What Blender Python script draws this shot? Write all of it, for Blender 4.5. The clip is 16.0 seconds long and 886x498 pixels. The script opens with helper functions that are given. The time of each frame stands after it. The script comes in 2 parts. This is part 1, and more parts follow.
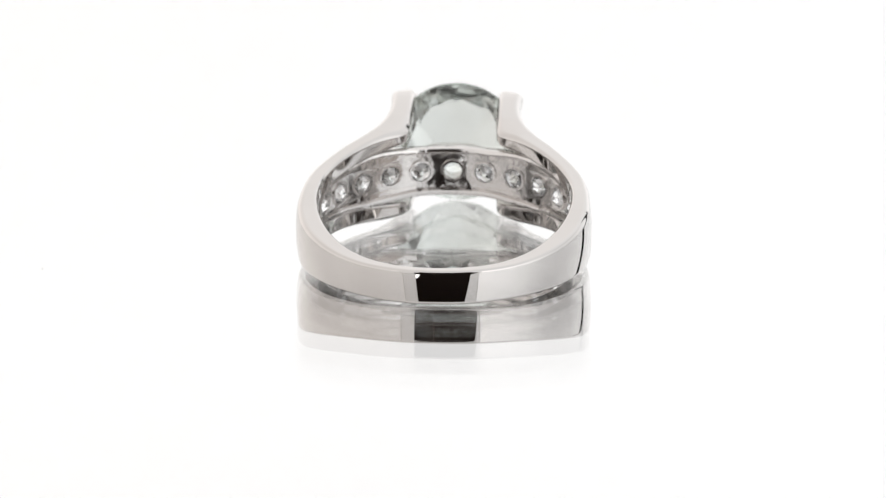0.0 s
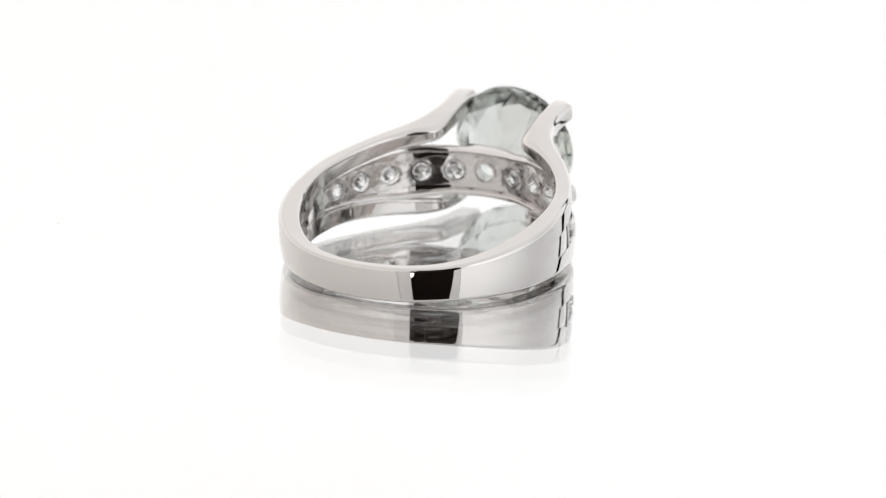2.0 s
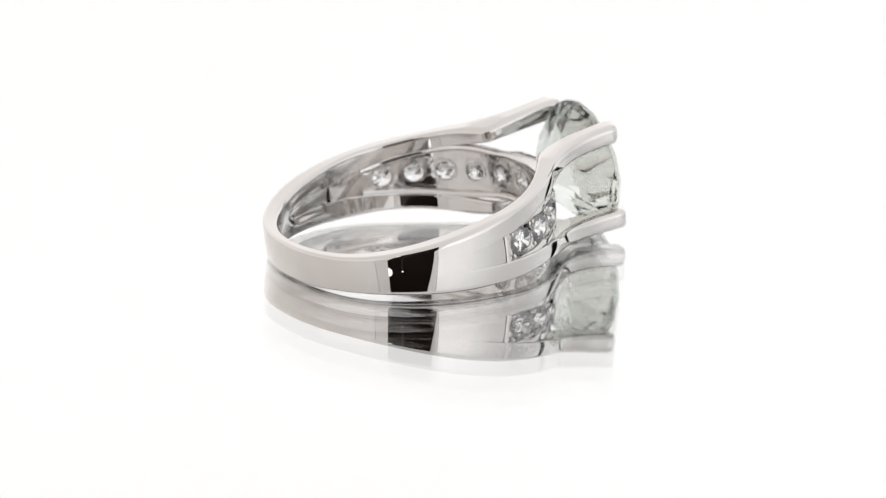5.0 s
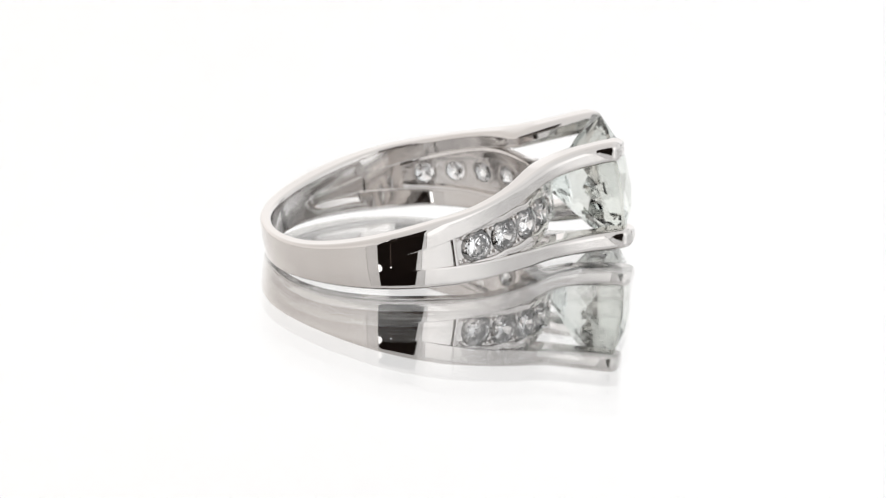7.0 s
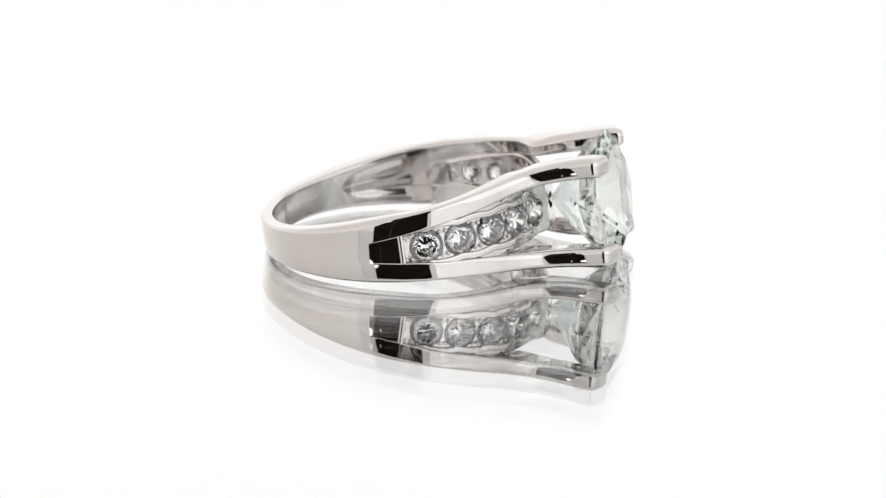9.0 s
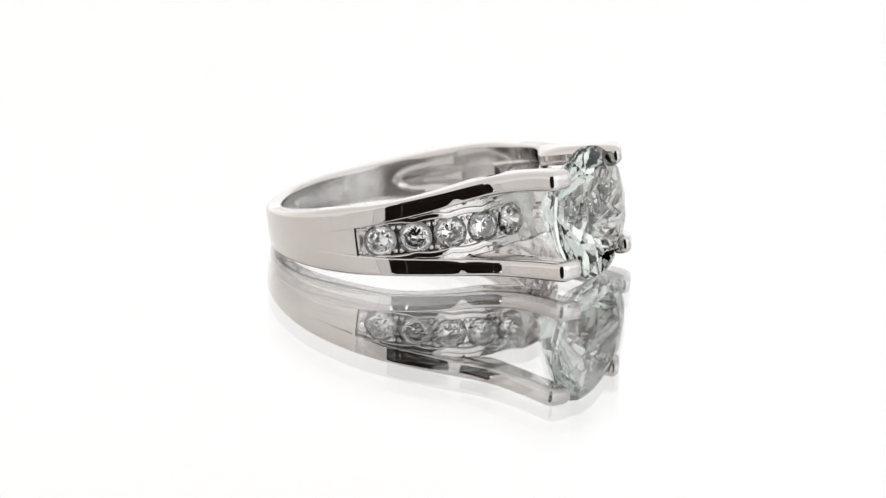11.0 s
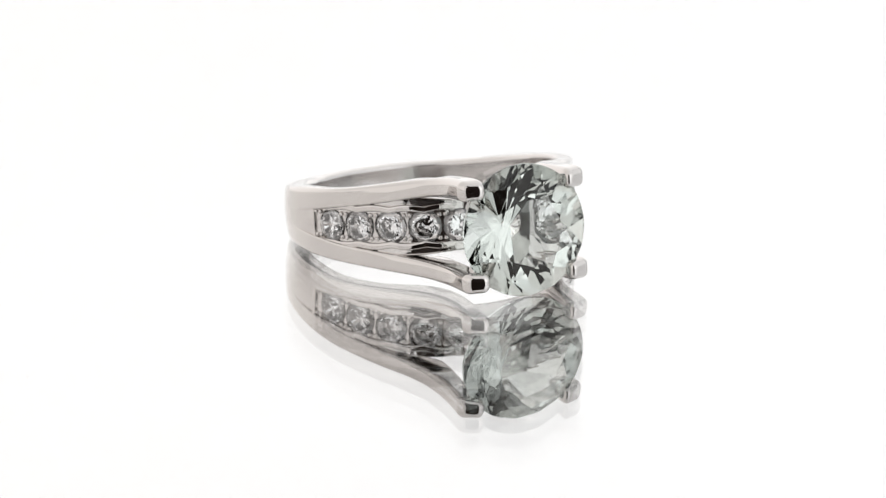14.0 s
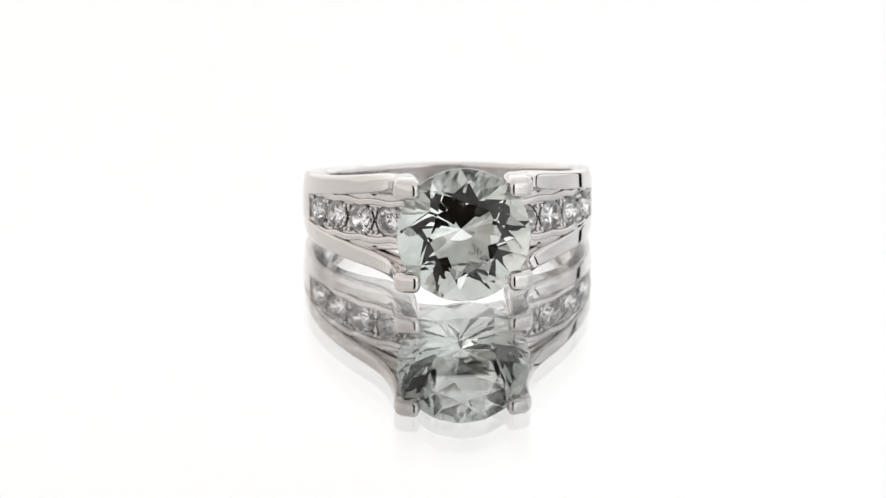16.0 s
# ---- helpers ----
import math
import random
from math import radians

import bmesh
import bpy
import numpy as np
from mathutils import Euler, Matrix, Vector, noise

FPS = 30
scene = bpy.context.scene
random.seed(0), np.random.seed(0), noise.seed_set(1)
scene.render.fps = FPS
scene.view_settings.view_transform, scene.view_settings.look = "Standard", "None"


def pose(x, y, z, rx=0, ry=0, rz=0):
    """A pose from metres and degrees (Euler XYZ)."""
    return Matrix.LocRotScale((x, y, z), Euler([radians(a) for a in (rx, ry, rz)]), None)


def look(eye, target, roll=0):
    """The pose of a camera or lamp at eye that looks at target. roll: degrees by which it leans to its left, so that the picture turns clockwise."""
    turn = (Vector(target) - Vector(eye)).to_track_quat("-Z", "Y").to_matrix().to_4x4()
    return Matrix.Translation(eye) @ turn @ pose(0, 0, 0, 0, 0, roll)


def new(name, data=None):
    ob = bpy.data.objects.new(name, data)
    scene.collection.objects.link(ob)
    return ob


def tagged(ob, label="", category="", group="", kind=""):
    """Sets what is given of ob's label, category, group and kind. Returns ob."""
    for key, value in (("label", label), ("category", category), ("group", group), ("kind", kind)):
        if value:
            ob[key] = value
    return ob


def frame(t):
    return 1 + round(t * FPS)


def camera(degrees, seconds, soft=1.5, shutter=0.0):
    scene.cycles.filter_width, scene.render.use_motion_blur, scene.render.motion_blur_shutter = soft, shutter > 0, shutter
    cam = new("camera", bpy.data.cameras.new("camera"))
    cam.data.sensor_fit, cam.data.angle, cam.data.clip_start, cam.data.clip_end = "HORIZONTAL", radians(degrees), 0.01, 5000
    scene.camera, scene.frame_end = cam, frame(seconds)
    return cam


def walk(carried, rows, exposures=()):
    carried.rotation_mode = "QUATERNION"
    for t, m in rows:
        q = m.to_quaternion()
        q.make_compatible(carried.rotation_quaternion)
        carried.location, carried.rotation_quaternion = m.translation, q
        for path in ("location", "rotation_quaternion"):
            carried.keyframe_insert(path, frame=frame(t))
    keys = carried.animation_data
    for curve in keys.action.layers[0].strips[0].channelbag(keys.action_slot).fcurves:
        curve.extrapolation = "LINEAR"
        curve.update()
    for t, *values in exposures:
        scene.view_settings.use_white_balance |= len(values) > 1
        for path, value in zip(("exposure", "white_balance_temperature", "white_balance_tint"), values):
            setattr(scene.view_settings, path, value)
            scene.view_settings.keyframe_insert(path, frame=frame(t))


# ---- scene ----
MM = 0.001

# camera: stands still in the open front of a light tent, a long lens on a ring
cam = camera(11.0, 16.0, soft=1.3)
EYE, AIM = (-0.00044, -0.3037, 0.09601), (-0.00044, 0.0, 0.00001)
walk(cam, [(0.0, look(EYE, AIM)), (16.0, look(EYE, AIM))], exposures=[(0.0, 0.0), (16.0, 0.0)])
cam.data.dof.use_dof = True
cam.data.dof.focus_distance = 0.309
cam.data.dof.aperture_fstop = 52.0

# world: almost no light of its own, the light comes from the tent cloth's emission
world = bpy.data.worlds.new("world")
scene.world = world
world.use_nodes = True
world.node_tree.nodes["Background"].inputs[0].default_value = (0.02, 0.018, 0.016, 1)
world.node_tree.nodes["Background"].inputs[1].default_value = 0.3

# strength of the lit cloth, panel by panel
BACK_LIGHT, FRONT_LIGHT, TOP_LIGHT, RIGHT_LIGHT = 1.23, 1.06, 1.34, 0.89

# turn of the turntable
TURN_START, TURN_RATE = 86.2, -10.755
# seat of the ring on the table
RING_X, RING_Y, RING_Z, RING_TILT = -2.76, 0.14, 2.66, 7.6


# ---- materials ----
def nodes_of(name):
    mat = bpy.data.materials.new(name)
    mat.use_nodes = True
    tree = mat.node_tree
    tree.nodes.clear()
    out = tree.nodes.new("ShaderNodeOutputMaterial")
    return mat, tree, out


def node(tree, kind, **inputs):
    n = tree.nodes.new(kind)
    for key, value in inputs.items():
        n.inputs[key.replace("_", " ")].default_value = value
    return n


def metal(name, colour, rough, bump, scale, depth):
    """Polished white metal with fine polishing marks and a slow change of gloss."""
    mat, tree, out = nodes_of(name)
    p = node(tree, "ShaderNodeBsdfPrincipled", Metallic=1.0)
    co = tree.nodes.new("ShaderNodeTexCoord")
    fine = node(tree, "ShaderNodeTexNoise", Scale=scale, Detail=4.0)
    slow = node(tree, "ShaderNodeTexNoise", Scale=260.0, Detail=2.0)
    for n in (fine, slow):
        tree.links.new(co.outputs["Object"], n.inputs["Vector"])
    ramp = tree.nodes.new("ShaderNodeMapRange")
    ramp.inputs["To Min"].default_value, ramp.inputs["To Max"].default_value = rough * 0.5, rough * 1.6
    tree.links.new(slow.outputs["Fac"], ramp.inputs["Value"])
    tree.links.new(ramp.outputs["Result"], p.inputs["Roughness"])
    mix = tree.nodes.new("ShaderNodeMix")
    mix.data_type = "RGBA"
    mix.inputs["A"].default_value = (*[c * 0.96 for c in colour], 1)
    mix.inputs["B"].default_value = (*[min(1, c * 1.03) for c in colour], 1)
    tree.links.new(slow.outputs["Fac"], mix.inputs["Factor"])
    tree.links.new(mix.outputs["Result"], p.inputs["Base Color"])
    b = node(tree, "ShaderNodeBump", Strength=bump, Distance=depth)
    tree.links.new(fine.outputs["Fac"], b.inputs["Height"])
    tree.links.new(b.outputs["Normal"], p.inputs["Normal"])
    tree.links.new(p.outputs["BSDF"], out.inputs["Surface"])
    return mat


def gem(name, colour, ior):
    mat, tree, out = nodes_of(name)
    g = node(tree, "ShaderNodeBsdfGlass", Color=(*colour, 1), Roughness=0.0, IOR=ior)
    tree.links.new(g.outputs["BSDF"], out.inputs["Surface"])
    return mat


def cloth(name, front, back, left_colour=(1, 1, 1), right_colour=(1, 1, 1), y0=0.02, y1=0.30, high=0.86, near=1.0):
    """Diffusing cloth; graded emission stands in for lamps behind it, most at the back."""
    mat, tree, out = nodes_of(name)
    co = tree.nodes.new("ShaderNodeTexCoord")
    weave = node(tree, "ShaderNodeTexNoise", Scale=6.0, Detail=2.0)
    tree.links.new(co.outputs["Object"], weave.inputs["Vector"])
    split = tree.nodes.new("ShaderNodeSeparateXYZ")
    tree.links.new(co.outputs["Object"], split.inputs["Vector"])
    # the emission's tint runs from a left to a right colour
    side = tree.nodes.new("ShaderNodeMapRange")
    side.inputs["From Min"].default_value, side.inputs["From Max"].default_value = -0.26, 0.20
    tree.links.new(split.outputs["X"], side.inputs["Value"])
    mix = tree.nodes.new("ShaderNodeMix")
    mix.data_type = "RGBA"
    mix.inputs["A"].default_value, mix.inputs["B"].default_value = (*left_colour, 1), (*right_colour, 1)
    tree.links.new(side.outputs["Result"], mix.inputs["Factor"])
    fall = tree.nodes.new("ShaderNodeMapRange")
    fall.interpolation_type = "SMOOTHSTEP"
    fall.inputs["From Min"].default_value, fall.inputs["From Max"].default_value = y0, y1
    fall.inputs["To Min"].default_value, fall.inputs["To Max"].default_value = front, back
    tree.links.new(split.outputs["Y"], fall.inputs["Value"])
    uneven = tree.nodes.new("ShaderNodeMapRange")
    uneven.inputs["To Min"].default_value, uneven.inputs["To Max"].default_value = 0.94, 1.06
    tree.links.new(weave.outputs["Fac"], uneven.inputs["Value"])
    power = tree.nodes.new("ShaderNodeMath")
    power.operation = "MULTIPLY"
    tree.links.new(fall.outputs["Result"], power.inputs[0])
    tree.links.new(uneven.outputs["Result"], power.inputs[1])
    # emission lowered towards the top to dim what the metal reflects
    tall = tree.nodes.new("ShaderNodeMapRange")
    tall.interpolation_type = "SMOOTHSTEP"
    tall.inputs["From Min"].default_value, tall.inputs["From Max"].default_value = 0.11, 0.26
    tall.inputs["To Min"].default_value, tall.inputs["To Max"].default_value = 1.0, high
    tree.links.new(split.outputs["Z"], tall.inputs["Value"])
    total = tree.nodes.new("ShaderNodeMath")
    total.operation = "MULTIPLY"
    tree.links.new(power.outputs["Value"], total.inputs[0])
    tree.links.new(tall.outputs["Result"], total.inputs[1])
    # emission raised towards the front end in place of a lamp close behind
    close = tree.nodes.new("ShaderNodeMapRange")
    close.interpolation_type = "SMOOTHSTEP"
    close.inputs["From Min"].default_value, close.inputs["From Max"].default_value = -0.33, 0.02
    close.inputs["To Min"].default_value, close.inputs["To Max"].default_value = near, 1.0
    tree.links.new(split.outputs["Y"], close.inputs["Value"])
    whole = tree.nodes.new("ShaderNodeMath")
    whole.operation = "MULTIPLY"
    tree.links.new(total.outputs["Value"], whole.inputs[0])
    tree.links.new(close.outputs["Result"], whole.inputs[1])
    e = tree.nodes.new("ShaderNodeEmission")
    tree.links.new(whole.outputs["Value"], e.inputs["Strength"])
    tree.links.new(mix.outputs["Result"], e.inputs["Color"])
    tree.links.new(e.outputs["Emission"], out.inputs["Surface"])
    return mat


def plain(name, colour, rough, grain=60.0):
    mat, tree, out = nodes_of(name)
    p = node(tree, "ShaderNodeBsdfPrincipled", Roughness=rough)
    co = tree.nodes.new("ShaderNodeTexCoord")
    n = node(tree, "ShaderNodeTexNoise", Scale=grain, Detail=5.0)
    tree.links.new(co.outputs["Object"], n.inputs["Vector"])
    mix = tree.nodes.new("ShaderNodeMix")
    mix.data_type = "RGBA"
    mix.inputs["A"].default_value = (*[c * 0.9 for c in colour], 1)
    mix.inputs["B"].default_value = (*[min(1, c * 1.05) for c in colour], 1)
    tree.links.new(n.outputs["Fac"], mix.inputs["Factor"])
    tree.links.new(mix.outputs["Result"], p.inputs["Base Color"])
    tree.links.new(p.outputs["BSDF"], out.inputs["Surface"])
    return mat


def half_mirror(name, share):
    """A coated sheet: part of the light is mirrored, the rest goes through."""
    mat, tree, out = nodes_of(name)
    g = node(tree, "ShaderNodeBsdfGlossy", Color=(1, 1, 1, 1), Roughness=0.0)
    t = node(tree, "ShaderNodeBsdfTransparent", Color=(1, 1, 1, 1))
    m = tree.nodes.new("ShaderNodeMixShader")
    m.inputs[0].default_value = share
    tree.links.new(t.outputs[0], m.inputs[1])
    tree.links.new(g.outputs[0], m.inputs[2])
    tree.links.new(m.outputs[0], out.inputs["Surface"])
    return mat


def mirror(name, colour):
    mat, tree, out = nodes_of(name)
    g = node(tree, "ShaderNodeBsdfGlossy", Color=(*colour, 1), Roughness=0.0)
    tree.links.new(g.outputs[0], out.inputs["Surface"])
    return mat


WHITE_GOLD = metal("white_gold", (0.690, 0.661, 0.641), 0.015, 0.02, 1500.0, 0.00002)
CAST_GOLD = metal("cast_white_gold", (0.71, 0.684, 0.668), 0.15, 1.0, 480.0, 0.00003)
PIERCED_GOLD = metal("pierced_white_gold", (0.71, 0.686, 0.670), 0.11, 1.0, 620.0, 0.00010)
GREEN_QUARTZ = gem("green_quartz", (0.886, 0.900, 0.886), 1.54)
DIAMOND = gem("diamond", (1.0, 1.0, 1.0), 2.2)
# variants of one cloth, differing in how much emission each panel gets
TENT_CLOTH = cloth("tent_cloth", FRONT_LIGHT, BACK_LIGHT, (0.97, 0.935, 0.91), (1.06, 1.07, 1.08))
RIGHT_CLOTH = cloth("right_cloth", RIGHT_LIGHT, BACK_LIGHT, (0.97, 0.935, 0.91), (1.06, 1.07, 1.08), near=1.65)
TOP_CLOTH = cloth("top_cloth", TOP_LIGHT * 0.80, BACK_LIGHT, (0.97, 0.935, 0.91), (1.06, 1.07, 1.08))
# flaps only catch light from inside; a flat emission stands in for it
FLAP = cloth("flap_cloth", FRONT_LIGHT * 0.90, FRONT_LIGHT * 0.90, (0.97, 0.935, 0.91), (1.06, 1.07, 1.08))
DARK = plain("dark_room_paint", (0.15, 0.105, 0.088), 0.8, 4.0)
TABLE_WHITE = plain("white_laminate", (0.8, 0.8, 0.8), 0.4)
LAMP_GLOW = cloth("lamp_glow", 3.0, 3.0, high=1.0)
DUST = plain("pale_lint", (0.55, 0.55, 0.53), 0.9)
SHEET = half_mirror("coated_glass", 0.55)
SILVER = mirror("silvering", (0.80, 0.803, 0.80))


# ---- mesh helpers ----
def part(name, bm, material, parent=None, label="", smooth=0.0):
    """Links a bmesh as one mesh object, under a thing or a part where one is given."""
    bmesh.ops.recalc_face_normals(bm, faces=bm.faces)
    me = bpy.data.meshes.new(name)
    bm.to_mesh(me)
    bm.free()
    if smooth:
        for p in me.polygons:
            p.use_smooth = True
        me.set_sharp_from_angle(angle=radians(smooth))
    me.materials.append(material)
    ob = new(name, me)
    if parent:
        ob.parent = parent
    if label:
        tagged(ob, label)
    return ob


def loft(bm, loops, closed=False, cap_start=True, cap_end=True):
    """Skins a row of closed loops of points, in mm."""
    rows = [[bm.verts.new((p[0] * MM, p[1] * MM, p[2] * MM)) for p in loop] for loop in loops]
    n = len(rows[0])
    pairs = list(zip(rows, rows[1:]))
    if closed:
        pairs.append((rows[-1], rows[0]))
    for a, b in pairs:
        for i in range(n):
            j = (i + 1) % n
            bm.faces.new((a[i], a[j], b[j], b[i]))
    if not closed:
        if cap_start:
            bm.faces.new(rows[0][::-1])
        if cap_end:
            bm.faces.new(rows[-1])
    return rows


def rounded(u0, u1, v0, v1, r, steps=4):
    """A rounded rectangle in (u, v), with extra points close to the corners."""
    if not isinstance(r, (tuple, list)):
        r = (r, r, r, r)
    pts = []
    corners = ((u1, v1, 0), (u0, v1, 90), (u0, v0, 180), (u1, v0, 270))
    for (u, v, a0), q in zip(corners, r):
        su, sv = (1 if u == u1 else -1), (1 if v == v1 else -1)
        cu, cv = u - su * q, v - sv * q
        arc = [(cu + q * math.cos(radians(a0 + 90 * k / steps)), cv + q * math.sin(radians(a0 + 90 * k / steps))) for k in range(steps + 1)]
        a, b = radians(a0), radians(a0 + 90)
        e = 0.05
        pts.append((arc[0][0] + e * math.sin(a), arc[0][1] - e * math.cos(a)))
        pts += arc
        pts.append((arc[-1][0] - e * math.sin(b), arc[-1][1] + e * math.cos(b)))
    # cut the last straight side, the outer one, in eight
    p, q = pts[-1], pts[0]
    return pts + [(p[0] + (q[0] - p[0]) * k / 8, p[1] + (q[1] - p[1]) * k / 8) for k in range(1, 8)]


def ease(x, a, b):
    """0 below a, 1 above b, smooth between."""
    s = min(1.0, max(0.0, (x - a) / (b - a)))
    return s * s * (3 - 2 * s)


def polar(r, deg, z):
    return (r * math.cos(radians(deg)), r * math.sin(radians(deg)), z)


# ---- the ring's plan, in mm: x to the stone, z along the finger ----
R_IN, R_OUT = 8.68, 10.43
SPLIT = 83.0            # where the shank ends and the channel begins
RISE = 101.0            # where the rails begin
RAIL = 1.50             # height of a rail
RAIL_FREE = (R_IN + R_OUT) / 2 * radians(RISE - SPLIT)
TURN = 41.2             # where the rails leave the hoop for the stone
# outside of the hoop in plan: degrees from the stone, radius
HOOP = ((40, 10.03), (41.2, 10.01), (50, 9.84), (60, 9.77), (74, 9.86), (85, 10.00), (95, 10.15), (104, 10.29), (113, 10.38),
        (121, 10.42), (135, 10.44), (149, 10.42), (158, 10.37), (168, 10.31), (180, 10.26))
HOLES = [14.5 * k for k in range(-5, 6)]


def hoop(deg):
    """Radius of the outside, deg from the stone: a smooth curve through the plan's points."""
    deg = min(180.0, max(40.0, abs(deg)))
    k = max(i for i in range(len(HOOP) - 1) if HOOP[i][0] <= deg)

    def slope(i):
        if i == len(HOOP) - 1:
            return 0.0
        a, b = HOOP[max(0, i - 1)], HOOP[i + 1]
        return (b[1] - a[1]) / (b[0] - a[0])

    (x0, y0), (x1, y1) = HOOP[k], HOOP[k + 1]
    w = x1 - x0
    u = (deg - x0) / w
    return (y0 * (1 + 2 * u) * (1 - u) ** 2 + y1 * u * u * (3 - 2 * u)
            + w * (slope(k) * u * (1 - u) ** 2 - slope(k + 1) * u * u * (1 - u)))


def half_width(deg):
    """Half the shank's width, deg from the stone (180 at the back)."""
    return 1.24 + 1.21 * ease(180 - deg, 24, 112)


def outer(deg, z, w):
    """The outside of shank and rails: a hoop, a little flat at the back, drawn in at the shoulders and bowed across."""
    return hoop(deg) - bow(deg) * (z / w) ** 2


def corner(deg):
    return 0.20 + 0.18 * ease(180 - deg, 20, 85)


def cut_inside(sec, r_in, parts=16):
    """Cuts the long inner side of a section into short pieces."""
    pts = []
    for p, q in zip(sec, sec[1:] + sec[:1]):
        pts.append(p)
        if abs(p[0] - r_in) < 1e-6 and abs(q[0] - r_in) < 1e-6 and abs(p[1] - q[1]) > 0.5:
            pts += [(r_in, p[1] + (q[1] - p[1]) * k / parts) for k in range(1, parts)]
    return pts


def hollow(deg, z, w):
    """The inside of the shank is scooped out towards the diamonds, with a rounded end and a wavy cast bottom."""
    inner = w - 0.62
    end = 134 - 9 * (z / inner) ** 2 if abs(z) < inner else 90
    deep = 0.22 + 0.05 * math.sin(deg * 0.17 + 1.5 * z) + 0.05 * math.sin(3.4 * z + deg * 0.09)
    return deep * ease(inner - abs(z), 0.0, 0.55) * ease(deg, end, end - 5)


def make_shank(parent):
    bm = bmesh.new()
    loops = []
    for k in range(141):
        turn = RISE - 1 + (362 - 2 * RISE) * k / 140
        deg = turn if turn <= 180 else 360 - turn
        w = half_width(deg)
        thin = 0.75 * ease(180 - deg, 80, 10)
        e = corner(deg)
        sec = cut_inside(rounded(R_IN + thin, R_OUT, -w, w, (e, 0.30, 0.30, e), 5), R_IN + thin)
        sec = [(r + hollow(deg, z, w) if r < R_IN + thin + 0.01 else r, z) for r, z in sec]
        loops.append([polar(r + (outer(deg, z, w) - R_OUT) * ease(r, R_OUT - 0.9, R_OUT - 0.45), turn, z) for r, z in sec])
    loft(bm, loops)
    ob = part("shank", bm, WHITE_GOLD, parent, "polished plain tapering shank", 50)
    ob.data.materials.append(CAST_GOLD)
    for p in ob.data.polygons:
        if math.hypot(p.center.x, p.center.y) < (R_IN + 0.80) * MM and abs(p.normal.z) < 0.5:
            p.material_index = 1
    return ob


def make_shoulder(parent, side):
    """The plain field between the two rails, from the shank to the first diamond."""
    bm = bmesh.new()
    loops = []
    for k in range(25):
        deg = RISE - (RISE - SPLIT) * k / 24
        w = half_width(deg)
        h = w - 2 * rail_half((R_IN + R_OUT) / 2 * radians(RISE - deg)) + 0.10
        deep = 0.002 + 0.15 * ((RISE - deg) / (RISE - SPLIT)) ** 2
        sec = rounded(R_IN + 0.03, R_OUT, -h, h, 0.03, 3)
        loops.append([polar(r + (outer(deg, z, w) - deep - R_OUT) * ease(r, R_OUT - 0.9, R_OUT - 0.45), deg, z) for r, z in sec])
    loft(bm, [[(p[0], side * p[1], p[2]) for p in loop] for loop in loops])
    return part("shoulder", bm, WHITE_GOLD, parent, "", 50)


def bow(deg):
    """How far the outside falls off towards the edges."""
    return 0.05 + 0.17 * ease(abs(180 - deg), 25, 95)


def rail_z(run):
    """Middle height of a rail after so many mm from where it rises: its top climbs evenly to the prong."""
    begin, end = half_width(SPLIT), PRONG_Z + rail_half(20.0)
    s = min(1.0, max(0.0, (run - RAIL_FREE) / 13.7))
    return begin + (end - begin) * (0.35 * s + 0.65 * s * s * (3 - 2 * s)) - rail_half(run)


def rail_half(run):
    """Half the height of a rail: slimmest beside the diamonds."""
    return RAIL / 2 - 0.13 * ease(run, 1.0, 6.5) + 0.08 * ease(run, 11.5, 16.5)


def outer_slope(x):
    """Slope in plan of the rail's outer edge between the hoop and the prong's tip."""
    marks = ((7.5, -0.90), (8.6, -0.70), (9.9, -0.37), (11.2, -0.17), (12.25, -0.02), (14.2, 0.13))
    for (x0, s0), (x1, s1) in zip(marks, marks[1:]):
        if x <= x1 or x1 == marks[-1][0]:
            return s0 + (s1 - s0) * (x - x0) / (x1 - x0)


def rail_line():
    """The middle line of a rail in plan, and the angle of each point while it follows the hoop."""
    angles = [RISE + 3 - (RISE + 3 - TURN) * k / 44 for k in range(45)]
    pts = [(*polar((R_IN + hoop(a)) / 2, a, 0)[:2], a) for a in angles]
    pts = [(x, y, a, (hoop(a) - R_IN) / 2) for x, y, a in pts]
    # the outer edge goes on towards the stone, bends round and flares a little at the tip
    x, y = polar(hoop(TURN), TURN, 0)[:2]
    steps = 38
    dx = (PRONG_X - x - 0.1) / steps
    for k in range(1, steps + 1):
        lean = outer_slope(x + dx / 2)
        x, y = x + dx, y + dx * lean
        half = 0.665 + 0.095 * ease(k / steps, 0.0, 0.6)
        lean = outer_slope(x)
        d = math.hypot(1, lean)
        pts.append((x + half * lean / d, y - half / d, 0.0, half))
    return pts


PRONG_X, PRONG_Z = 13.94, 3.13
INNER_Y = 2.92          # half the gap between the rails at the stone's side


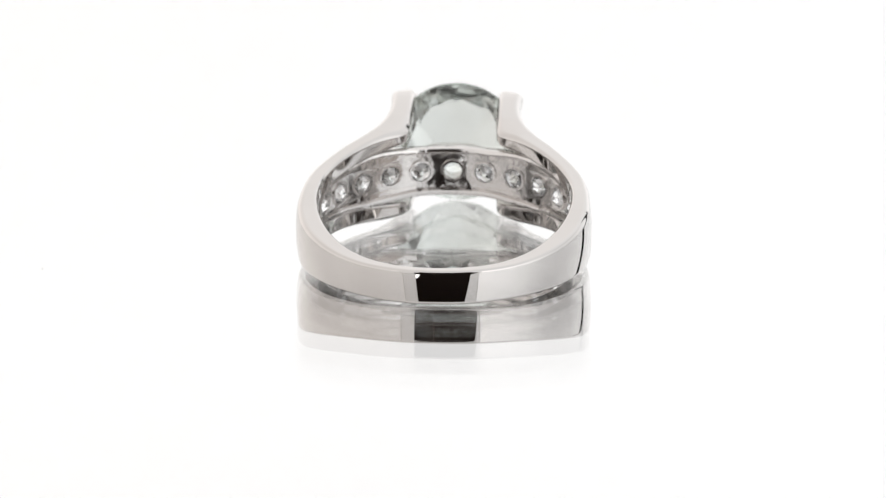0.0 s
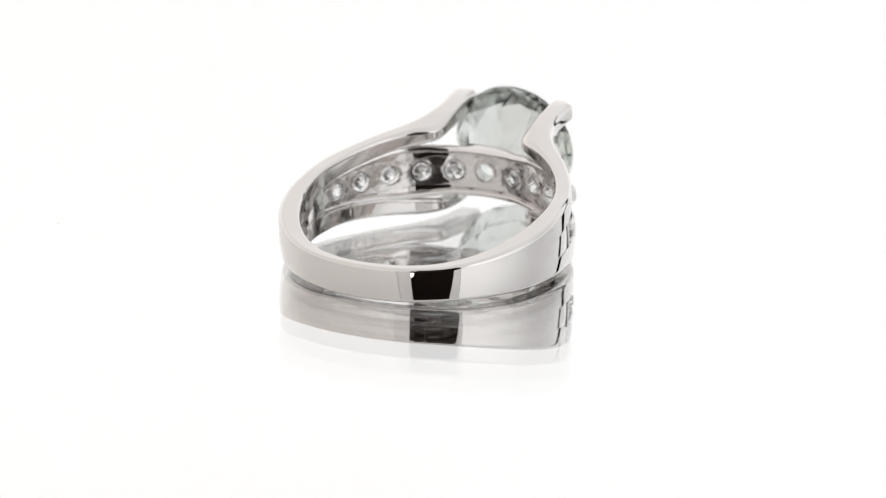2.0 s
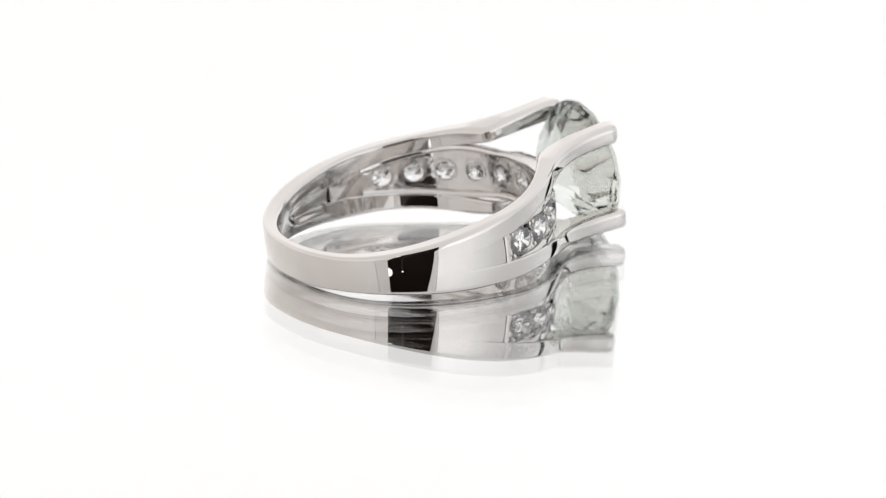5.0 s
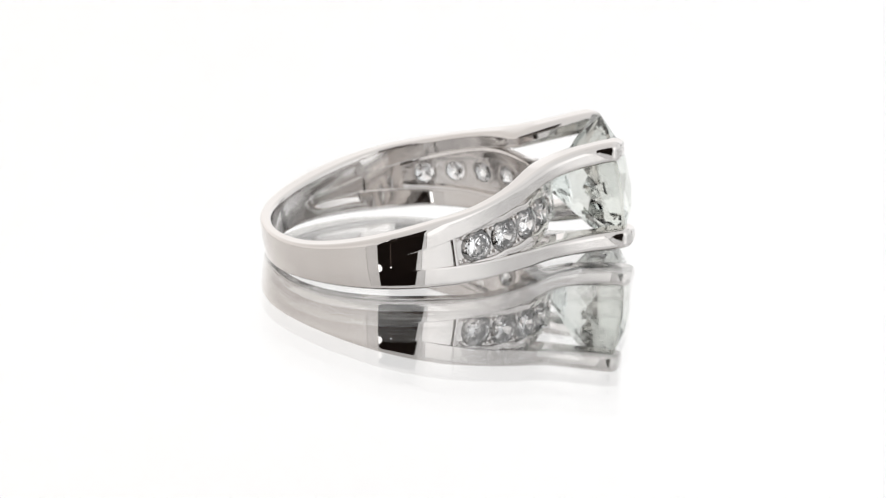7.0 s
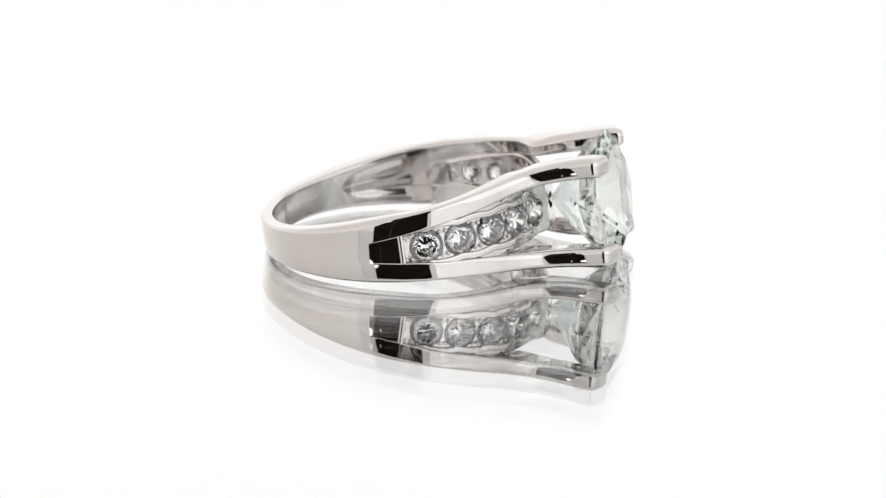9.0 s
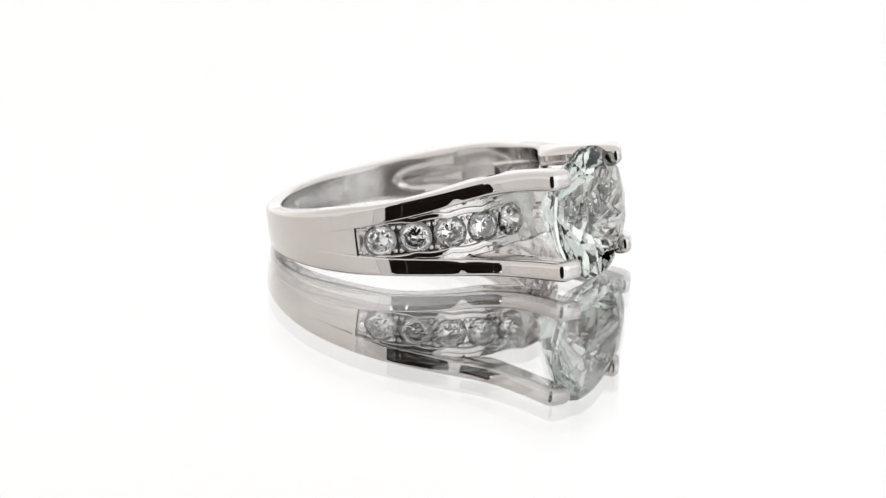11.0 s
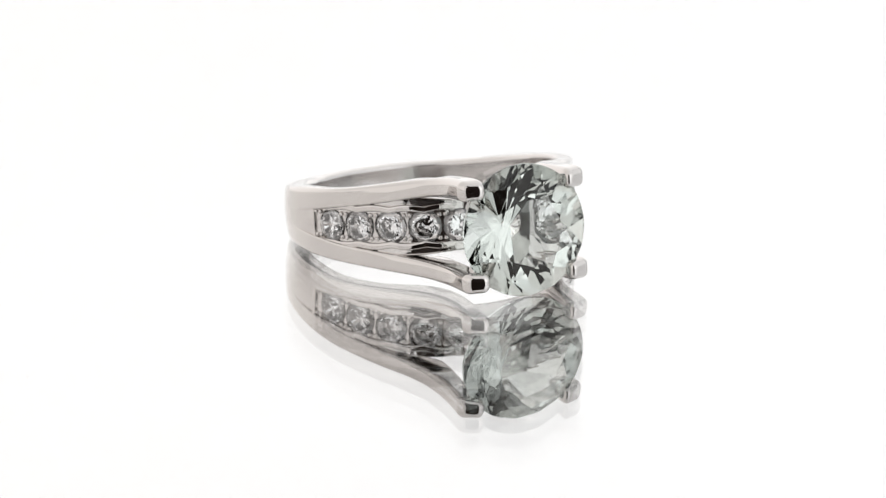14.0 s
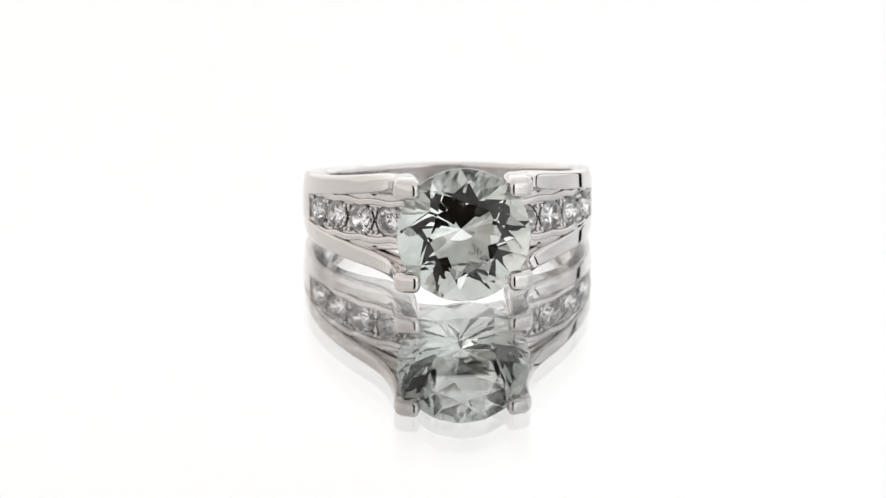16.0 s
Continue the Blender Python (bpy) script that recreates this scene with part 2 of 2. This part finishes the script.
def make_rail(parent, side, up):
    """One of four rails: it rises out of the shank, runs along the diamonds and ends as a prong."""
    pts = rail_line()
    length = [-(R_IN + R_OUT) / 2 * radians(3)]
    for a, b in zip(pts, pts[1:]):
        length.append(length[-1] + math.dist(a[:2], b[:2]))
    bm = bmesh.new()
    loops = []
    n = len(pts)
    for i, (x, y, deg, half) in enumerate(pts):
        a, b = pts[max(0, i - 1)][:2], pts[min(n - 1, i + 1)][:2]
        d = math.dist(a, b)
        tx, ty = (b[0] - a[0]) / d, (b[1] - a[1]) / d
        ox, oy = -ty, tx
        s = length[i] / length[-1]
        proud = 0.006 - 0.03 * ease(deg, RISE - 0.5, RISE + 3)
        half_z = rail_half(length[i]) + proud
        if deg > TURN - 0.1:
            w = half_width(deg)
            zc = w - rail_half(length[i]) if deg > SPLIT else rail_z(length[i])
        else:
            zc = rail_z(length[i])
        tip = ease(s, 0.45, 0.88)
        # inside, the rail fills the corner between the finger hole and the stone's side
        u0, u1 = -half, half
        if deg < TURN - 0.1:
            along = x * ox + y * oy
            gap = along * along - (x * x + y * y - R_IN * R_IN)
            to_hole = along - math.sqrt(gap) if gap > 0 else 99.0
            to_side = (y - INNER_Y) / oy
            fill = -math.log(math.exp(-2.5 * (to_hole - half)) + math.exp(-2.5 * (to_side - half))) / 2.5
            u0 = -half - max(0.0, fill) * (0.85 + 0.15 * ease(x, 9.5, 11.8))
        u0, u1 = u0 - proud, u1 + proud
        e_out = corner(max(deg, 60)) + (0.40 - corner(60)) * tip - 0.17 * ease(s, 0.05, 0.3) * (1 - tip)
        e_in = 0.26 + 0.20 * tip
        low = 0.05 + 0.10 * ease(s, 0.0, 0.3) + 0.22 * tip
        sec = rounded(u0, u1, -half_z, half_z, (e_out, e_in, low + 0.06 * tip, low), 5)
        drop = []
        for u, v in sec:
            fall = -bow(max(deg, 60)) * (1 - 0.75 * ease(s, 0.08, 0.32)) * ((zc + v) / max(w, zc + half_z)) ** 2
            fall = fall * (1 - tip) - (0.07 * ease(s, 0.34, 0.60) + 0.03 * tip) * (v / half_z) ** 2
            # the fill towards the stone slopes down
            if u < -half and v > 0:
                v -= 0.55 * v * min(1.0, (-half - u) / 0.9)
            drop.append((u + fall * ease(u, u1 - 0.9, u1 - 0.4), v))
        loops.append((x, y, ox, oy, zc, drop, 1.0, 0.0))
    # domed end of the prong, cut so that it looks outwards a little
    x, y, ox, oy, zc, sec, _, _ = loops[-1]
    for k in range(1, 10):
        a = radians(90 * k / 9)
        loops.append((x + 0.72 * math.sin(a), y, ox, oy, zc, sec, 1 - 0.66 * (1 - math.cos(a)) ** 1.15, 0.40 * math.sin(a)))
    rows = []
    for x, y, ox, oy, zc, sec, q, cut in loops:
        rows.append([(x + ox * u * q - cut * u * q, side * (y + oy * u * q), up * (zc + v * q)) for u, v in sec])
    cut = n - 14
    loft(bm, rows[:cut + 1], cap_end=False)
    rail = part("rail", bm, WHITE_GOLD, parent, "polished rail along the row of diamonds", 50)
    bm = bmesh.new()
    loft(bm, rows[cut:], cap_start=False)
    part("prong", bm, WHITE_GOLD, rail, "rounded prong gripping the centre stone", 50)
    return rail


def base_half(deg, near=14, far=32):
    """Half the height of the inner hoop: it reaches the rails until they part from it near the stone."""
    run = (R_IN + R_OUT) / 2 * radians(RISE - max(42.0, abs(deg)))
    return 1.80 + (rail_z(run) - rail_half(run) + 0.12 - 1.80) * ease(abs(deg), near, far)


def recess(deg):
    """How deep the inside of the hoop is hollowed."""
    return 0.30 + 0.04 * ease(abs(deg), 82, 68)


def base_out(deg):
    return hoop(max(abs(deg), 60)) - 0.30 + 0.48 * ease(abs(deg), 13, 7) + 0.10 * ease(abs(deg), 78.5, 82)


def make_gallery(parent):
    """The inner hoop under stone and diamonds, with a round hole behind each stone."""
    bm = bmesh.new()
    n = 40
    cells = [(d - 7.25, d + 7.25, d) for d in HOLES]
    for a0, a1, mid in cells:
        lo, hi = a0, a1
        if mid == HOLES[0]:
            lo = -SPLIT - 0.4
        if mid == HOLES[-1]:
            hi = SPLIT + 0.4
        hole = 0.60 if mid == 0 else 0.74
        ring_in, ring_out, edge_in, edge_out = [], [], [], []
        for k in range(n):
            a = 2 * math.pi * k / n + math.pi / n
            c, s = math.cos(a), math.sin(a)
            rect_u = (hi - mid) if c > 0 else (mid - lo)
            arc = rect_u * math.pi / 180 * R_IN
            q = min(arc / max(1e-6, abs(c)), 1.4 / max(1e-6, abs(s)))
            du, dv = c * q / R_IN * 180 / math.pi, s * q / 1.4
            deg = mid + du
            edge_in.append(polar(R_IN + recess(deg), deg, dv * (base_half(deg) - 0.44)))
            edge_out.append(polar(base_out(deg), deg, dv * (base_half(deg) - 0.14)))
            hd = mid + c * hole / R_IN * 180 / math.pi
            ring_in.append(polar(R_IN + recess(hd) - 0.03, hd, s * hole))
            ring_out.append(polar(base_out(hd) - 0.05, hd, s * hole * 0.95))
        rows = [[bm.verts.new(tuple(v * MM for v in p)) for p in loop] for loop in (edge_in, ring_in, ring_out, edge_out)]
        for a, b in zip(rows, rows[1:]):
            for k in range(n):
                j = (k + 1) % n
                bm.faces.new((a[k], a[j], b[j], b[k]))
    # rounded upper and lower sides
    for up in (1, -1):
        rows = []
        for k in range(97):
            deg = -SPLIT + 2 * SPLIT * k / 96
            h, o = base_half(deg), base_out(deg)
            pts = [(R_IN + recess(deg), h - 0.44), (R_IN + 0.2 * recess(deg), h - 0.38), (R_IN, h - 0.30), (R_IN + 0.02, h - 0.14), (R_IN + 0.08, h - 0.04), (R_IN + 0.18, h), (o - 0.14, h), (o - 0.04, h - 0.04), (o, h - 0.14)]
            rows.append([bm.verts.new(tuple(v * MM for v in polar(r, deg, up * z))) for r, z in pts])
        for a, b in zip(rows, rows[1:]):
            for k in range(8):
                bm.faces.new((a[k], a[k + 1], b[k + 1], b[k]))
    bmesh.ops.remove_doubles(bm, verts=bm.verts, dist=2e-6)
    return part("gallery", bm, PIERCED_GOLD, parent, "cast inner hoop pierced behind each stone", 35)


def make_channel_wall(parent, side, up):
    """A thin lip along the row of diamonds."""
    bm = bmesh.new()
    loops = []
    for k in range(61):
        deg = SPLIT - 0.4 - (SPLIT - 17) * k / 60
        out = hoop(max(deg, 60)) - 0.10 - 0.25 * ease(deg, 24, 15)
        zc = 0.93 + 0.15 * abs(math.sin(radians(deg * 180 / 14.5)))
        sec = rounded(9.0, out, zc, min(base_half(deg) - 0.02, zc + 0.48), (0.10, 0.02, 0.02, 0.16), 3)
        loops.append([(p[0], side * p[1], up * p[2]) for p in (polar(r, deg, z) for r, z in sec)])
    loft(bm, loops)
    return part("channel_wall", bm, WHITE_GOLD, parent, "", 40)


def make_end_bar(parent, side):
    """The square bar that closes the row of diamonds towards the shank."""
    bm = bmesh.new()
    loops = []
    for k in range(7):
        deg = 83.4 - 1.9 * k / 6
        lift = 0.05 * math.sin(math.pi * k / 6)
        sec = rounded(9.0, hoop(deg) - 0.09 + lift, -1.16, 1.16, (0.08, 0.02, 0.02, 0.08), 3)
        loops.append([(p[0], side * p[1], p[2]) for p in (polar(r, deg, z) for r, z in sec)])
    loft(bm, loops)
    return part("end_bar", bm, WHITE_GOLD, parent, "", 40)


def brilliant(R, table, crown, girdle, pavilion, star=0.76, lower=0.24, tier=None):
    """A round brilliant cut: table, stars, kites, girdle facets and pavilion; the table looks along x."""
    bm = bmesh.new()
    cos_h = math.cos(radians(22.5))
    rt, rs, rl = table * R, star * R, lower * R
    zt, zg, zb = crown, girdle / 2, -girdle / 2
    zs = zg + (zt - zg) * (R - rs * cos_h) / (R - rt)
    zc = zb - pavilion
    zl = zc + pavilion * rl * cos_h / R

    def vert(r, deg, z):
        return bm.verts.new((z * MM, r * math.cos(radians(deg)) * MM, r * math.sin(radians(deg)) * MM))

    T = [vert(rt, 45 * k, zt) for k in range(8)]
    S = [vert(rs, 45 * k + 22.5, zs) for k in range(8)]
    L = [] if tier else [vert(rl, 45 * k + 22.5, zl) for k in range(8)]
    C = vert(0, 0, zc)
    steps = 4

    def plane_z(p, q, r, x, y):
        n = (q - p).cross(r - p)
        return p.z - (n.x * (x - p.x) + n.y * (y - p.y)) / n.z

    def edge(base_r, base_z, z0):
        """Girdle points where each facet meets the round."""
        ring = []
        for k in range(16):
            a0, a1 = 22.5 * k, 22.5 * (k + 1)
            ang = 45 * (k // 2) + 22.5
            apex = Vector((base_r * math.cos(radians(ang)), base_r * math.sin(radians(ang)), base_z))
            p0 = Vector((R * math.cos(radians(a0)), R * math.sin(radians(a0)), z0))
            p1 = Vector((R * math.cos(radians(a1)), R * math.sin(radians(a1)), z0))
            for j in range(steps):
                a = a0 + 22.5 * j / steps
                x, y = R * math.cos(radians(a)), R * math.sin(radians(a))
                ring.append(vert(R, a, z0 if j == 0 else plane_z(apex, p0, p1, x, y)))
        return ring

    GU = edge(rs, zs, zg)
    m = 16 * steps
    bm.faces.new(T)
    if tier:
        # pavilion in two tiers of sixteen facets, long and short by turns
        GL = [vert(R, 22.5 * k / steps, zb) for k in range(m)]
        M = [vert(tier[k % len(tier)][0] * R, 22.5 * k + 11.25, zb - tier[k % len(tier)][1]) for k in range(16)]
        for k in range(16):
            bm.faces.new([M[k]] + [GL[(k * steps + j) % m] for j in range(steps + 1)])
            bm.faces.new((M[k - 1], GL[k * steps], M[k]))
            bm.faces.new((C, M[k - 1], M[k]))
    else:
        GL = edge(rl, zl, zb)
    for k in range(8):
        bm.faces.new((T[k], T[(k + 1) % 8], S[k]))
        bm.faces.new((T[k], S[k - 1], GU[2 * k * steps], S[k]))
        if not tier:
            bm.faces.new((C, L[k - 1], GL[2 * k * steps], L[k]))
        for h in (0, 1):
            i0 = (2 * k + h) * steps
            bm.faces.new([S[k]] + [GU[(i0 + j) % m] for j in range(steps + 1)])
            if not tier:
                bm.faces.new([L[k]] + [GL[(i0 + j) % m] for j in range(steps + 1)])
    for i in range(m):
        j = (i + 1) % m
        bm.faces.new((GU[i], GU[j], GL[j], GL[i]))
    return bm


def ball(r, seg=10):
    bm = bmesh.new()
    bmesh.ops.create_uvsphere(bm, u_segments=seg, v_segments=seg // 2 + 1, radius=r * MM)
    return bm


# ---- the light tent and the table ----
def panel(name, size, place, material, label):
    """A flat sheet with thickness, as a piece of the setting."""
    bm = bmesh.new()
    bmesh.ops.create_cube(bm, size=1.0)
    bmesh.ops.scale(bm, vec=size, verts=bm.verts)
    ob = part(name, bm, material)
    ob.location = place
    return tagged(ob, label, "wall", kind="structure")


def sector(name, profile, a0, a1, material, label, step=4.0, lean=0.0):
    """A stretch of the round tent between two angles from the front, turned to the right; a shell with thickness."""
    bm = bmesh.new()
    n = max(2, int(abs(a1 - a0) / step) + 1)
    loops = []
    for k in range(n):
        a = radians(a0 + (a1 - a0) * k / (n - 1))
        shell = [(r, z) for r, z in profile] + [(r + 0.003, z + (0.003 if r < TENT_R - 0.001 else 0)) for r, z in reversed(profile)]
        tip = lean * (1 - k / (n - 1)) / LINTEL
        loops.append([(r * math.sin(a + tip * z) / MM, -r * math.cos(a + tip * z) / MM, z / MM) for r, z in shell])
    loft(bm, loops)
    ob = part(name, bm, material, None, "", 40)
    return tagged(ob, label, "wall", kind="structure")


TENT_R, LINTEL = 0.33, 0.27


def make_tent():
    low = [(TENT_R, -0.018 + (LINTEL + 0.018) * k / 6) for k in range(7)]
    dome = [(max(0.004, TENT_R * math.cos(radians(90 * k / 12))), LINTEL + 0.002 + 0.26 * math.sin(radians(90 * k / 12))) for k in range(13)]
    sector("wall_right", low, 22, 130.5, RIGHT_CLOTH, "white glowing cloth of a round light tent")
    sector("wall_back", low, 135.5, 331, TENT_CLOTH, "white glowing cloth of a round light tent")
    # dome out of view: its emission gradient is only there for the reflections
    sector("ceiling", dome, 0, 360, TOP_CLOTH, "white glowing domed top of a light tent")
    # dimmer front flaps beside the open slit, their brightness set by emission
    sector("wall_front_left", low, -28.8, -19, FLAP, "dim white front flap of a light tent")
    sector("wall_front_right", low, 20.0, 21.8, FLAP, "dim white front flap of a light tent", 1.0, radians(-7))
    # the dark room behind the camera
    panel("room_wall_back", (2.0, 0.02, 1.6), (0, -1.2, 0.5), DARK, "dark wall of the room before the tent")
    panel("room_wall_left", (0.02, 0.9, 1.6), (-1.0, -0.79, 0.5), DARK, "dark wall of the room before the tent")
    panel("room_wall_right", (0.02, 0.9, 1.6), (1.0, -0.79, 0.5), DARK, "dark wall of the room before the tent")
    panel("room_ceiling", (2.0, 0.9, 0.02), (0, -0.79, 1.31), DARK, "dark ceiling of the room before the tent")
    panel("room_floor", (2.0, 0.9, 0.02), (0, -0.79, -0.31), DARK, "dark floor of the room before the tent")
    panel("floor", (0.70, 0.70, 0.02), (0, 0.0, -0.032), TABLE_WHITE, "white laminate table inside the tent")


def make_lamp(label, place, r):
    """A small round lamp at the tent's opening, turned to the ring."""
    lamp = tagged(new("studio_lamp"), label, "lamp", "lamps at the tent's opening")
    lamp.matrix_basis = look(place, (0, 0, 0)) @ pose(0, 0, 0, 180, 0, 0)
    part("housing", disc(r * 1.16, -r, 0.0), TABLE_WHITE if r > 0.01 else DARK, lamp, "plastic housing")
    part("diffuser", disc(r, 0.0004, 0.002), LAMP_GLOW, lamp, "glowing round diffuser")
    bm = bmesh.new()
    bmesh.ops.create_cube(bm, size=1.0)
    bmesh.ops.scale(bm, vec=(r, r / 2, r / 3), verts=bm.verts)
    bmesh.ops.translate(bm, vec=(-r * 1.33, 0.0, -r * 0.75), verts=bm.verts)
    part("bracket", bm, TABLE_WHITE if r > 0.01 else DARK, lamp, "plastic clip")
    if r < 0.01:
        # a thin stand down to the table, with a small foot
        x, y, z = place
        rows = []
        for q, height in ((0.010, -0.022), (0.010, -0.019), (0.0018, -0.018), (0.0018, z - 0.004)):
            rows.append([((x + q * math.cos(2 * math.pi * k / 16)) / MM, (y + q * math.sin(2 * math.pi * k / 16)) / MM, height / MM) for k in range(16)])
        bm = bmesh.new()
        loft(bm, rows)
        bmesh.ops.transform(bm, matrix=lamp.matrix_basis.inverted(), verts=bm.verts)
        part("stand", bm, DARK, lamp, "thin dark stand")


def disc(r, z0, z1, seg=128):
    bm = bmesh.new()
    lip = 0.0004
    rows = []
    for rr, z in ((r - lip, z0), (r, z0 + lip), (r, z1 - lip), (r - lip, z1)):
        rows.append([(rr * math.cos(2 * math.pi * k / seg) / MM, rr * math.sin(2 * math.pi * k / seg) / MM, z / MM) for k in range(seg)])
    loft(bm, rows)
    return bm


def make_turntable():
    table = tagged(new("turntable"), "round mirrored glass turntable with a double reflection", "turntable")
    bm = bmesh.new()
    bmesh.ops.create_circle(bm, cap_ends=True, radius=0.2, segments=128)
    part("glass_sheet", bm, SHEET, table, "clear coated glass sheet")
    part("mirror_plate", disc(0.2, -0.012, -0.00055), SILVER, table, "silvered mirror plate")
    part("hub", disc(0.06, -0.020, -0.0121), TABLE_WHITE, table, "white plastic hub")
    return table


def make_dust():
    """A few flecks of dust that lie on the glass and go round with it."""
    rng = random.Random(7)
    bm = bmesh.new()
    spots = [(-7.0, 14.6)] + [(rng.uniform(-42, 42), rng.uniform(-42, 42)) for _ in range(7)]
    for x, y in spots:
        if math.hypot(x, y) < 15:
            continue
        r, ph = rng.uniform(0.04, 0.09), rng.uniform(0, 6)
        pts = [(x + r * rng.uniform(0.5, 1.3) * math.cos(ph + k), y + r * rng.uniform(0.5, 1.3) * math.sin(ph + k)) for k in range(6)]
        low = [bm.verts.new((p[0] * MM, p[1] * MM, 0.00001)) for p in pts]
        top = bm.verts.new((x * MM, y * MM, 0.00005))
        for k in range(6):
            bm.faces.new((low[k], low[(k + 1) % 6], top))
    ob = part("dust", bm, DUST)
    return tagged(ob, "few pale dust flecks lying on the turntable glass", "dust", kind="stuff")


# ---- the ring ----
def make_ring():
    ring = tagged(new("ring"), "polished white gold ring with round pale green stone and diamonds", "ring")
    make_shank(ring)
    make_gallery(ring)
    for side in (-1, 1):
        make_shoulder(ring, side)
        make_end_bar(ring, side)
        for up in (1, -1):
            make_rail(ring, side, up)
            make_channel_wall(ring, side, up)
    # raised collets round the holes inside the hoop
    collet = None
    for deg in HOLES:
        if collet is None:
            bm = bmesh.new()
            loops = []
            for k in range(28):
                a = 2 * math.pi * k / 28
                loops.append([(R_IN + 0.30 - 0.13 * math.sin(radians(60 * j)), (0.78 + 0.11 * math.cos(radians(60 * j))) * math.cos(a),
                               (0.78 + 0.11 * math.cos(radians(60 * j))) * math.sin(a)) for j in range(6)])
            loft(bm, loops, closed=True)
            ob = collet = part("collet", bm, PIERCED_GOLD, ring, "raised rim round a pierced hole", 60)
        else:
            ob = new("collet", collet.data)
            ob.parent = ring
            tagged(ob, "raised rim round a pierced hole")
        ob.matrix_basis = pose(0, 0, 0, 0, 0, deg)
    # main stone
    stone = part("centre_stone", brilliant(4.48, 0.54, 1.13, 0.26, 4.12, star=0.75, tier=((0.46, 2.48), (0.70, 1.62), (0.44, 2.55), (0.70, 1.62))), GREEN_QUARTZ, ring, "round brilliant-cut pale green quartz")
    stone.matrix_basis = pose(14.05 * MM, 0, 0, 3, 0, 0)
    # rows of small diamonds with beads between them
    small = brilliant(1.16, 0.60, 0.33, 0.05, 1.04)
    first = None
    bead = None
    for side in (-1, 1):
        for k in range(1, 6):
            deg = 14.5 * k * side
            if first is None:
                first = part("diamond", small, DIAMOND, ring, "small round brilliant-cut diamond")
                ob = first
            else:
                ob = new("diamond", first.data)
                ob.parent = ring
                tagged(ob, "small round brilliant-cut diamond")
            ob.matrix_basis = pose(0, 0, 0, 0, 0, deg) @ pose((hoop(max(60, abs(deg))) - 0.31) * MM, 0, 0, 11 * k, 5 * math.sin(5 * k + side), 5 * math.cos(7 * k - side))
        for k in range(1, 6):
            for up in (-1, 1):
                for off in (-1, 1):
                    deg = (14.5 * (k + 0.5) + off * 1.25) * side
                    if bead is None:
                        bead = part("bead", ball(0.17), WHITE_GOLD, ring, "tiny bead of white gold", 60)
                        ob = bead
                    else:
                        ob = new("bead", bead.data)
                        ob.parent = ring
                    ob.matrix_basis = pose(0, 0, 0, 0, 0, deg) @ pose((hoop(max(60, abs(deg))) - 0.27) * MM, 0, up * 0.80 * MM)
    return ring


make_tent()
make_lamp("round white studio lamp at the tent's opening", (-0.1130, -0.3282, 0.15), 0.018)
make_lamp("tiny dark indicator lamp with a white light before the tent", (-0.0470, -0.3420, 0.142), 0.0035)
turntable = make_turntable()
dust = make_dust()
ring = make_ring()


def motions():
    """The turntable goes round evenly and carries the ring."""
    seat = pose(RING_X * MM, RING_Y * MM, RING_Z * MM, 0, -RING_TILT, 0)
    times = [k / 10 for k in range(161)]
    turns = [pose(0, 0, 0, 0, 0, TURN_START + TURN_RATE * t) for t in times]
    walk(turntable, [(t, m) for t, m in zip(times, turns)])
    walk(dust, [(t, m) for t, m in zip(times, turns)])
    walk(ring, [(t, m @ seat) for t, m in zip(times, turns)])


motions()
